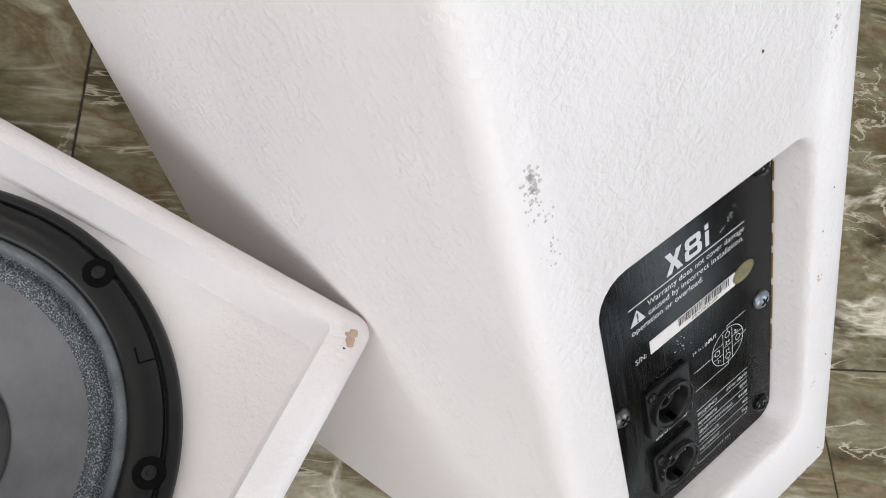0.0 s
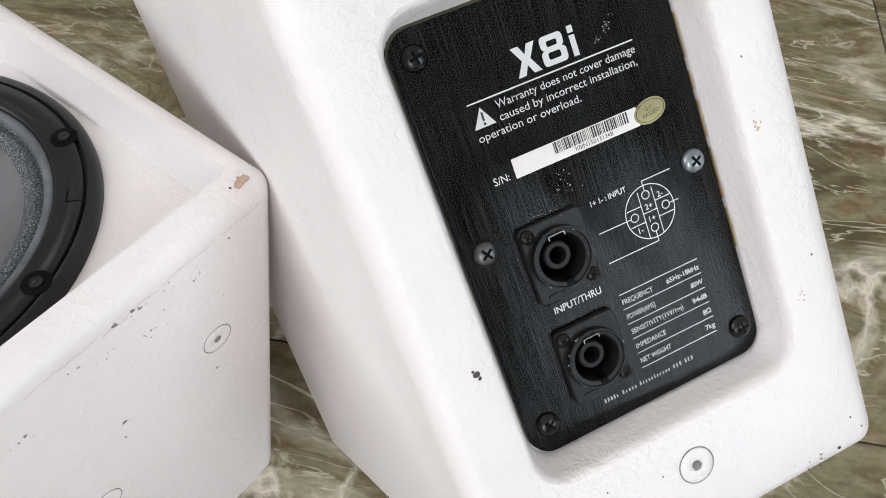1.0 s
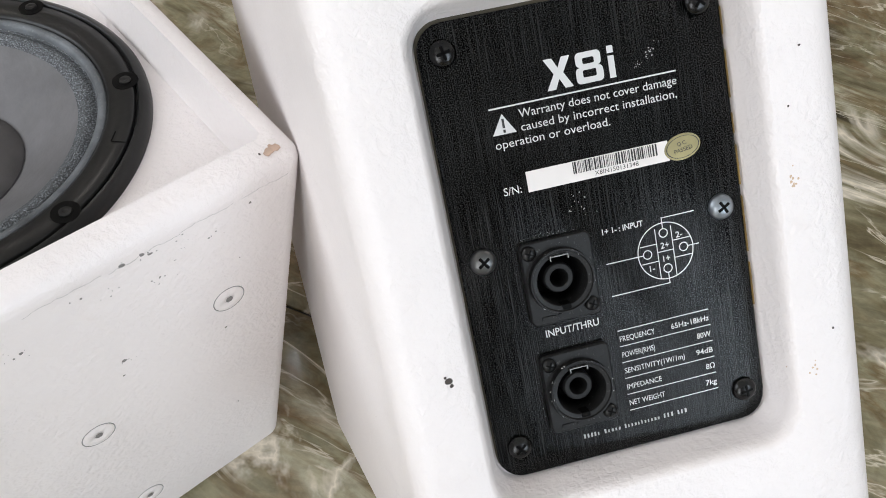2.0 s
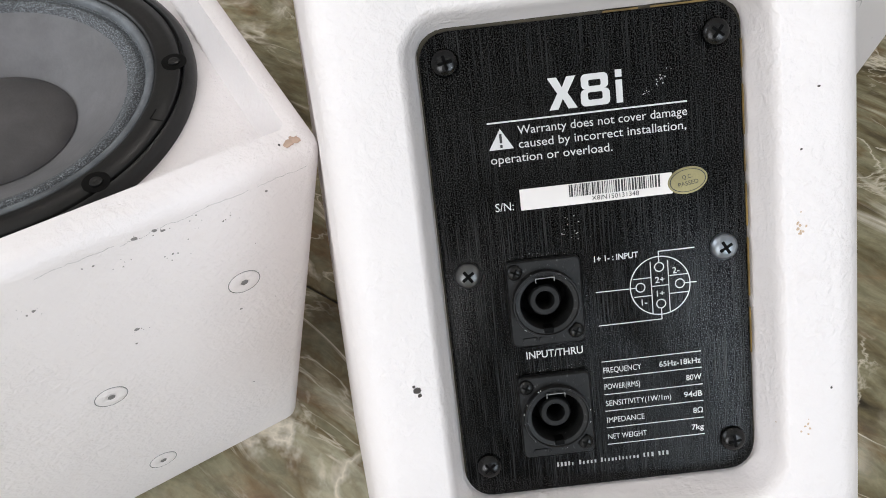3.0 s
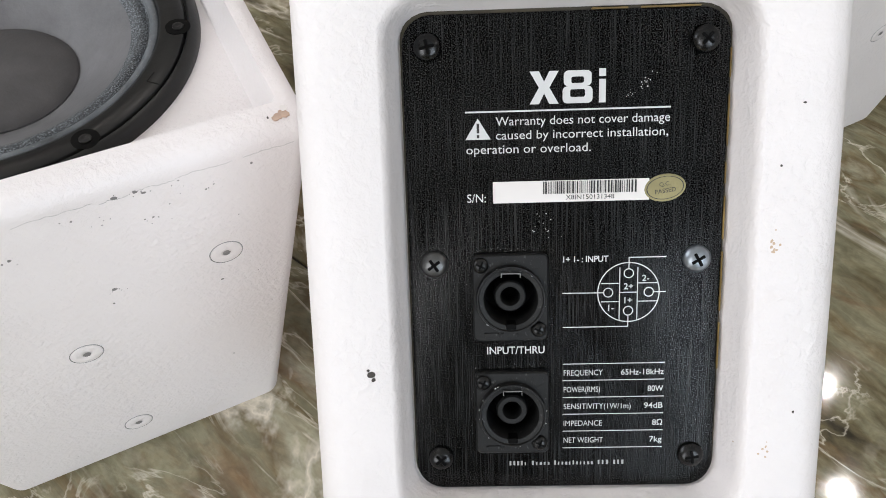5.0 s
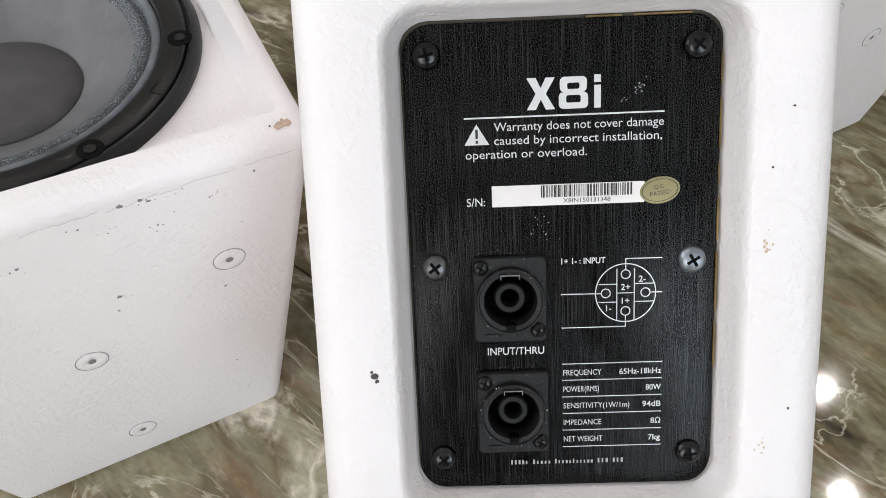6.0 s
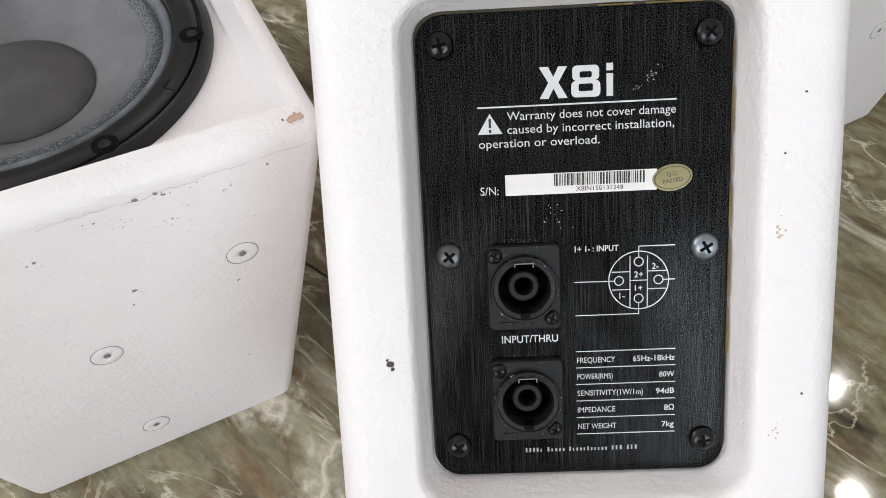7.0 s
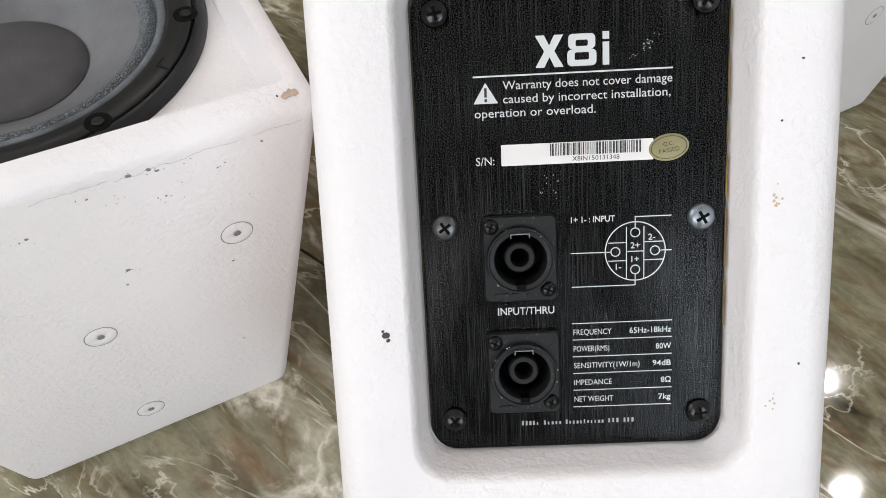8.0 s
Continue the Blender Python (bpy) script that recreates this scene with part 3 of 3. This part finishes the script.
        for k in range(count):
            w, h = pitch * (0.36 + 0.2 * rnd_bar.random()), 1.6 if k == 0 or count == 3 else rnd_bar.choice((1.1, 1.1, 1.55))
            bars.faces.new([bars.verts.new((u * MM, 0, v * MM)) for u, v in ((x + k * pitch, -72.1), (x + k * pitch + w, -72.1), (x + k * pitch + w, -72.1 + h), (x + k * pitch, -72.1 + h))])
        part("maker_bar", bars, MAKER_INK, pl, "", shift(0, lift, 0))
    for k in range(26):
        u = rnd.random()
        part("scratch", fleck((0.06 + 0.18 * rnd.random()) * MM, 400 + k, 7), INK, pl, "", shift((17.5 + 11 * u + rnd.gauss(0, 0.5)) * MM, -0.0001, (51.5 + 7.5 * u + rnd.gauss(0, 0.7)) * MM))
    for k in range(16):
        part("scratch", fleck((0.08 + 0.12 * rnd.random()) * MM, 460 + k, 7), INK, pl, "", shift((-6 + rnd.gauss(0, 3.5)) * MM, -0.0001, (11 + rnd.gauss(0, 2.0)) * MM))
    # serial sticker with its bar code
    lab = part("serial_label", prism([(outline(0.0248, 0.00345, 0.0002), 0.0), (outline(0.0248, 0.00345, 0.0002), -0.00016)]), PAPER, sp, "white paper serial sticker", shift(0.0019, 0, 0.0230))
    rnd = random.Random(7)
    x, segs = -8.8, []
    while x < 20.6:
        w = rnd.choice((0.22, 0.22, 0.4, 0.6))
        segs.append((x, w))
        x += w + rnd.choice((0.22, 0.3, 0.45))
    bars = bmesh.new()
    for x, w in segs:
        bars.faces.new([bars.verts.new(p) for p in ((x * MM, 0, -0.0008), ((x + w) * MM, 0, -0.0008), ((x + w) * MM, 0, 0.0032), (x * MM, 0, 0.0032))])
    tagged(part("barcode", bars, DARK_INK, lab, "", shift(0, -0.00026, 0)), kind="stuff")
    part("lettering", text_mesh("X8IN150131348", 1.5 * MM, 15.4 * MM, DARK_INK), DARK_INK, lab, "", shift(-0.0016, -0.00026, -0.0027))
    seal = part("quality_seal", prism([([(0.0066 * math.cos(a), 0.0044 * math.sin(a)) for a in [2 * math.pi * k / 40 for k in range(40)]], 0.0), ([(0.0065 * math.cos(a), 0.0043 * math.sin(a)) for a in [2 * math.pi * k / 40 for k in range(40)]], -0.00028)]), GOLD, sp, "oval gold foil inspection seal", shift(0.0317, 0, 0.0233) @ pose(0, 0, 0, 0, -8, 0))
    oval = bmesh.new()
    ring_flat(oval, 0, 0, 1.0, 0.05, 40)
    bmesh.ops.scale(oval, vec=(0.0058, 1, 0.0036), verts=oval.verts)
    part("seal_ring", oval, DARK_INK, seal, "", shift(0, -0.0004, 0))
    part("lettering", text_mesh("Q.C.", 1.3 * MM, 3.4 * MM, DARK_INK, "CENTER"), DARK_INK, seal, "", shift(0, -0.0004, 0.0006))
    part("lettering", text_mesh("PASSED", 1.4 * MM, 6.6 * MM, DARK_INK, "CENTER"), DARK_INK, seal, "", shift(0, -0.0004, -0.0016))
    return pl


SOCKETS = ((-0.0178, -0.0115), (-0.0176, -0.0518))
CABINET = cabinet_mesh()
# how the tipped cabinet stands on its front bottom edge
MAIN_POSE = pose(0, 0, 0.2695, -41.442, -5.369, -0.267)
main_sp = speaker("white painted loudspeaker tipped forward, black connector plate facing up")
main_sp.matrix_world = MAIN_POSE
rear_plate(main_sp)
for x, z in SOCKETS:
    socket_connector(main_sp, x, z)
rnd = random.Random(29)
for k in range(34):
    a, r = rnd.random() * 2 * math.pi, 0.0103 + 0.0012 * rnd.random()
    x, z = SOCKETS[1 if k % 3 else 0]
    part("dust_speck", fleck((0.09 + 0.16 * rnd.random()) * MM, 700 + k, 7), INK, main_sp, "", shift(x + r * math.cos(a), -0.00455, z + r * math.sin(a)))
for k in range(70):
    x, z = SOCKETS[k % 2]
    u = rnd.random() * 2 - 1
    along, off = (u * 0.0122, 0.0152 + abs(rnd.gauss(0, 0.0009))) if k % 3 else (rnd.choice((-1, 1)) * (0.0129 + abs(rnd.gauss(0, 0.0008))), u * 0.0142)
    part("dust_speck", fleck((0.05 + 0.08 * rnd.random()) * MM, 900 + k, 6), DUST, main_sp, "", shift(x + along, -0.0001, z + off))
rigging_insert(main_sp, shift(0.002, REAR, -0.1035) @ OUT, 0.0068)
for n, (x, z, size) in enumerate(((-63.2, -32.4, 1.3), (-62.4, -34.2, 0.8), (-64.0, -31.0, 0.6), (-34, -96, 0.4), (-12, -101, 0.4), (70, -118, 0.5), (62, -128, 0.6), (52, -131, 0.5), (74, -124, 0.4), (24, 127, 0.7), (67.7, 49.2, 0.4), (70.4, -47.4, 0.5), (62, 31, 0.4))):
    part("paint_chip", fleck(size * MM, n), CHIP, main_sp, "dark chip in the paint" if n == 0 else "", shift(x * MM, REAR, z * MM))

SCUFF = plain("grey scuffed paint", (0.56, 0.53, 0.51), 0.6, spread=0.3)
TAN = plain("tan paint stain", (0.62, 0.47, 0.34), 0.6, spread=0.3)
rnd = random.Random(11)
for cx, cz, spread_x, spread_z, count, mat, big in ((-71, 131, 3, 7, 60, SCUFF, 0.55), (-69, 134, 2, 4, 14, SCUFF, 0.9), (-66, 121, 3, 4, 10, SCUFF, 0.4), (-68, 108, 4, 6, 16, SCUFF, 0.4), (61, 119, 4, 4, 12, SCUFF, 0.8), (61, 7, 2.2, 5, 12, TAN, 0.55), (62, -60, 6, 2, 8, TAN, 0.4), (55, -128, 14, 3, 12, CHIP, 0.35), (-30, -124, 30, 6, 8, CHIP, 0.3)):
    for k in range(count):
        part("scuff", fleck(big * (0.3 + 0.8 * rnd.random()) * MM, rnd.randrange(10000)), mat, main_sp, "", shift((cx + rnd.gauss(0, 0.5) * spread_x) * MM, REAR, (cz + rnd.gauss(0, 0.5) * spread_z) * MM))

flat_sp = speaker("white painted loudspeaker lying on its back, woofer facing up")
flat_sp.matrix_world = pose(-0.2660, 0.1649, -REAR, 90, 0, -153.67)
for n, (x, z, size, mat) in enumerate(((-0.1115, 0.0085, 3.6, WOOD_CHIP), (-0.1085, 0.0070, 2.2, WOOD_CHIP), (-0.1122, 0.0108, 1.8, PAPER), (-0.1045, 0.0078, 0.6, CHIP))):
    part("paint_chip", fleck(size * MM, 31 + n, 17), mat, flat_sp, "bare board where the corner is chipped" if n == 0 else "", shift(x, DEEP_Y + 0.0001 * n, ZB_F + z) @ pose(0, 0, 0, 0, 0, 180))
for n, (x, y, size) in enumerate(((-0.022, 0.165, 1.2), (-0.019, 0.154, 0.6), (-0.093, 0.222, 0.7), (-0.068, 0.143, 0.6), (-0.038, 0.226, 1.1), (-0.046, 0.226, 1.0), (-0.049, 0.224, 0.7), (-0.049, 0.207, 0.5), (-0.051, 0.206, 0.4), (0.007, 0.208, 0.8), (0.010, 0.207, 0.5), (-0.076, 0.216, 0.4), (-0.062, 0.063, 0.5), (-0.063, 0.225, 0.4), (-0.02, 0.22, 0.5), (-0.016, 0.221, 0.4), (-0.083, 0.19, 0.35), (-0.086, 0.14, 0.3))):
    k = end_face(x, y * 0.972) @ pose(0, 0, 0, -90)
    part("paint_chip", fleck(size * MM, 50 + n), MARK, flat_sp, "", k)

rnd = random.Random(23)
for x, y in ((-0.046, 0.224), (-0.049, 0.206), (-0.022, 0.163), (0.007, 0.208), (-0.076, 0.215), (-0.03, 0.215), (-0.06, 0.218)):
    for k in range(5):
        part("paint_chip", fleck((0.12 + 0.3 * rnd.random()) * MM, rnd.randrange(10000), 7), MARK, flat_sp, "", end_face(x + rnd.gauss(0, 0.0035), y * 0.972 + rnd.gauss(0, 0.002)) @ pose(0, 0, 0, -90))


def crack(points, width):
    bm = bmesh.new()
    for (x0, z0), (x1, z1) in zip(points, points[1:]):
        d = Vector((x1 - x0, 0, z1 - z0)).normalized()
        n = Vector((-d.z, 0, d.x)) * width / 2
        a, b = Vector((x0, 0, z0)), Vector((x1, 0, z1))
        bm.faces.new([bm.verts.new(q) for q in (a - n, b - n, b + n, a + n)])
    return bm


rnd = random.Random(3)
for x0, y0, length in ((-0.112, 0.2280, 0.022), (-0.086, 0.2278, 0.024), (-0.062, 0.2270, 0.018), (-0.044, 0.2262, 0.012), (-0.030, 0.2276, 0.03)):
    pts = [(k * length / 14, 0.0009 * (rnd.random() - 0.5) + 0.0003 * math.sin(k * 0.5)) for k in range(15)]
    part("paint_crack", crack(pts, 0.00013), SHADE_AND_CRACK, flat_sp, "hairline crack in the paint", end_face(x0, y0 - 0.0070) @ pose(0, 0, 0, -90) @ shift(0, -0.0002, 0))
far_sp = copy_thing(flat_sp, pose(0.2244, 0.4394, -REAR, 90, 0, -152))
tagged(far_sp, "white painted loudspeaker lying in shade on the stone floor")

# ---------------------------------------------------------------- room


def wall(name, x0, x1, y0, y1, z0=0.0, z1=HIGH, opening=None):
    bm = box(x0, x1, y0, y1, z0, z1)
    me = carved(bm, opening, name, WALL) if opening else mesh_of(bm, name, WALL)
    return tagged(new(name, me), "plain grey-beige painted room wall", "wall", kind="structure")


wall("wall_north", X0 - 0.15, X1 + 0.15, Y1, Y1 + 0.15)
wall("wall_south", X0 - 0.15, X1 + 0.15, Y0 - 0.15, Y0, opening=[box(w[0], w[1], Y0 - 0.3, Y0 + 0.1, w[2], w[3]) for w in (WIN, ADDED_WIN)])
wall("wall_west", X0 - 0.15, X0, Y0, Y1, opening=[box(X0 - 0.3, X0 + 0.1, WEST[0], WEST[1], WEST[2], WEST[3])])
wall("wall_east", X1, X1 + 0.15, Y0, Y1)
tagged(new("ceiling", mesh_of(box(X0 - 0.15, X1 + 0.15, Y0 - 0.15, Y1 + 0.15, HIGH, HIGH + 0.12), "ceiling", CEIL)), "plain white painted ceiling", "ceiling", kind="structure")

def window(name, m, hw, hh):
    win = tagged(new(name), "white framed unseen window onto daylight", "window", kind="structure")
    win.matrix_world = m
    for x0, x1, z0, z1 in ((-hw, hw, hh - 0.05, hh), (-hw, hw, -hh, -hh + 0.05), (-hw, -hw + 0.05, -hh + 0.05, hh - 0.05), (hw - 0.05, hw, -hh + 0.05, hh - 0.05), (-0.025, 0.025, -hh + 0.05, hh - 0.05)):
        part("window_frame", box(x0, x1, -0.03, 0.03, z0, z1, 0.004), FRAME, win)
    for x0, x1 in ((-hw + 0.05, -0.025), (0.025, hw - 0.05)):
        part("pane", box(x0, x1, -0.003, 0.003, -hh + 0.05, hh - 0.05), GLASS, win).visible_shadow = False


# The second of these is only added to carry fill light.
for n, w in enumerate((WIN, ADDED_WIN)):
    window("window_%d" % (n + 1), shift((w[0] + w[1]) / 2, Y0 - 0.11, (w[2] + w[3]) / 2), (w[1] - w[0]) / 2, (w[3] - w[2]) / 2)
window("window_3", shift(X0 - 0.11, (WEST[0] + WEST[1]) / 2, (WEST[2] + WEST[3]) / 2) @ pose(0, 0, 0, 0, 0, 90), (WEST[1] - WEST[0]) / 2, (WEST[3] - WEST[2]) / 2)

for n, (lx, ly) in enumerate(DOWNLIGHTS):
    lamp = tagged(new("downlight"), "small round white recessed ceiling downlight", "ceiling light", "ceiling downlights")
    lamp.matrix_world = shift(lx, ly, HIGH)
    part("trim_ring", lathe([(0.036, -0.002), (0.037, -0.010), (0.048, -0.006), (0.050, 0.0), (0.036, -0.002)], 32), FRAME, lamp)
    part("diffuser", lathe([(0.036, -0.004), (0.0, -0.004)], 32), GLOW, lamp)

# ---------------------------------------------------------------- stone floor
floor_ob = tagged(new("floor", mesh_of(box(X0 - 0.15, X1 + 0.15, Y0 - 0.15, Y1 + 0.15, -0.12, -0.0015), "floor", GROUT)), "polished olive-brown veined stone tile floor", "floor", kind="structure")
TILE, JOINT, TURN = 0.6, 0.0016, math.degrees(math.atan2(0.8, 0.6))
tile_bm = box(-TILE / 2 + JOINT / 2, TILE / 2 - JOINT / 2, -TILE / 2 + JOINT / 2, TILE / 2 - JOINT / 2, -0.009, 0.0, 0.0006, 1)
tile_me = mesh_of(tile_bm, "tile", MARBLE)
e1, e2 = Vector((0.6, 0.8, 0)), Vector((0.8, -0.6, 0))
for a in range(-12, 13):
    for b in range(-12, 13):
        c = e1 * (0.07 + (a + 0.5) * TILE) + e2 * (0.298 + (b + 0.5) * TILE)
        at = shift(c.x, c.y, 0) @ pose(0, 0, 0, 0, 0, TURN)
        reach = 0.43
        if X0 + reach < c.x < X1 - reach and Y0 + reach < c.y < Y1 - reach:
            part("tile", tile_me, MARBLE, floor_ob, "", at)
        elif X0 - reach < c.x < X1 + reach and Y0 - reach < c.y < Y1 + reach:
            bm = bmesh.new()
            bm.from_mesh(tile_me)
            back = at.inverted()
            for px, py, nx, ny in ((X0 + 0.002, 0, -1, 0), (X1 - 0.002, 0, 1, 0), (0, Y0 + 0.002, 0, -1), (0, Y1 - 0.002, 0, 1)):
                bmesh.ops.bisect_plane(bm, geom=[*bm.verts, *bm.edges, *bm.faces], plane_co=back @ Vector((px, py, 0)), plane_no=back.to_3x3() @ Vector((nx, ny, 0)), clear_outer=True)
            if len(bm.faces) > 2:
                part("tile", bm, MARBLE, floor_ob, "", at)
            else:
                bm.free()
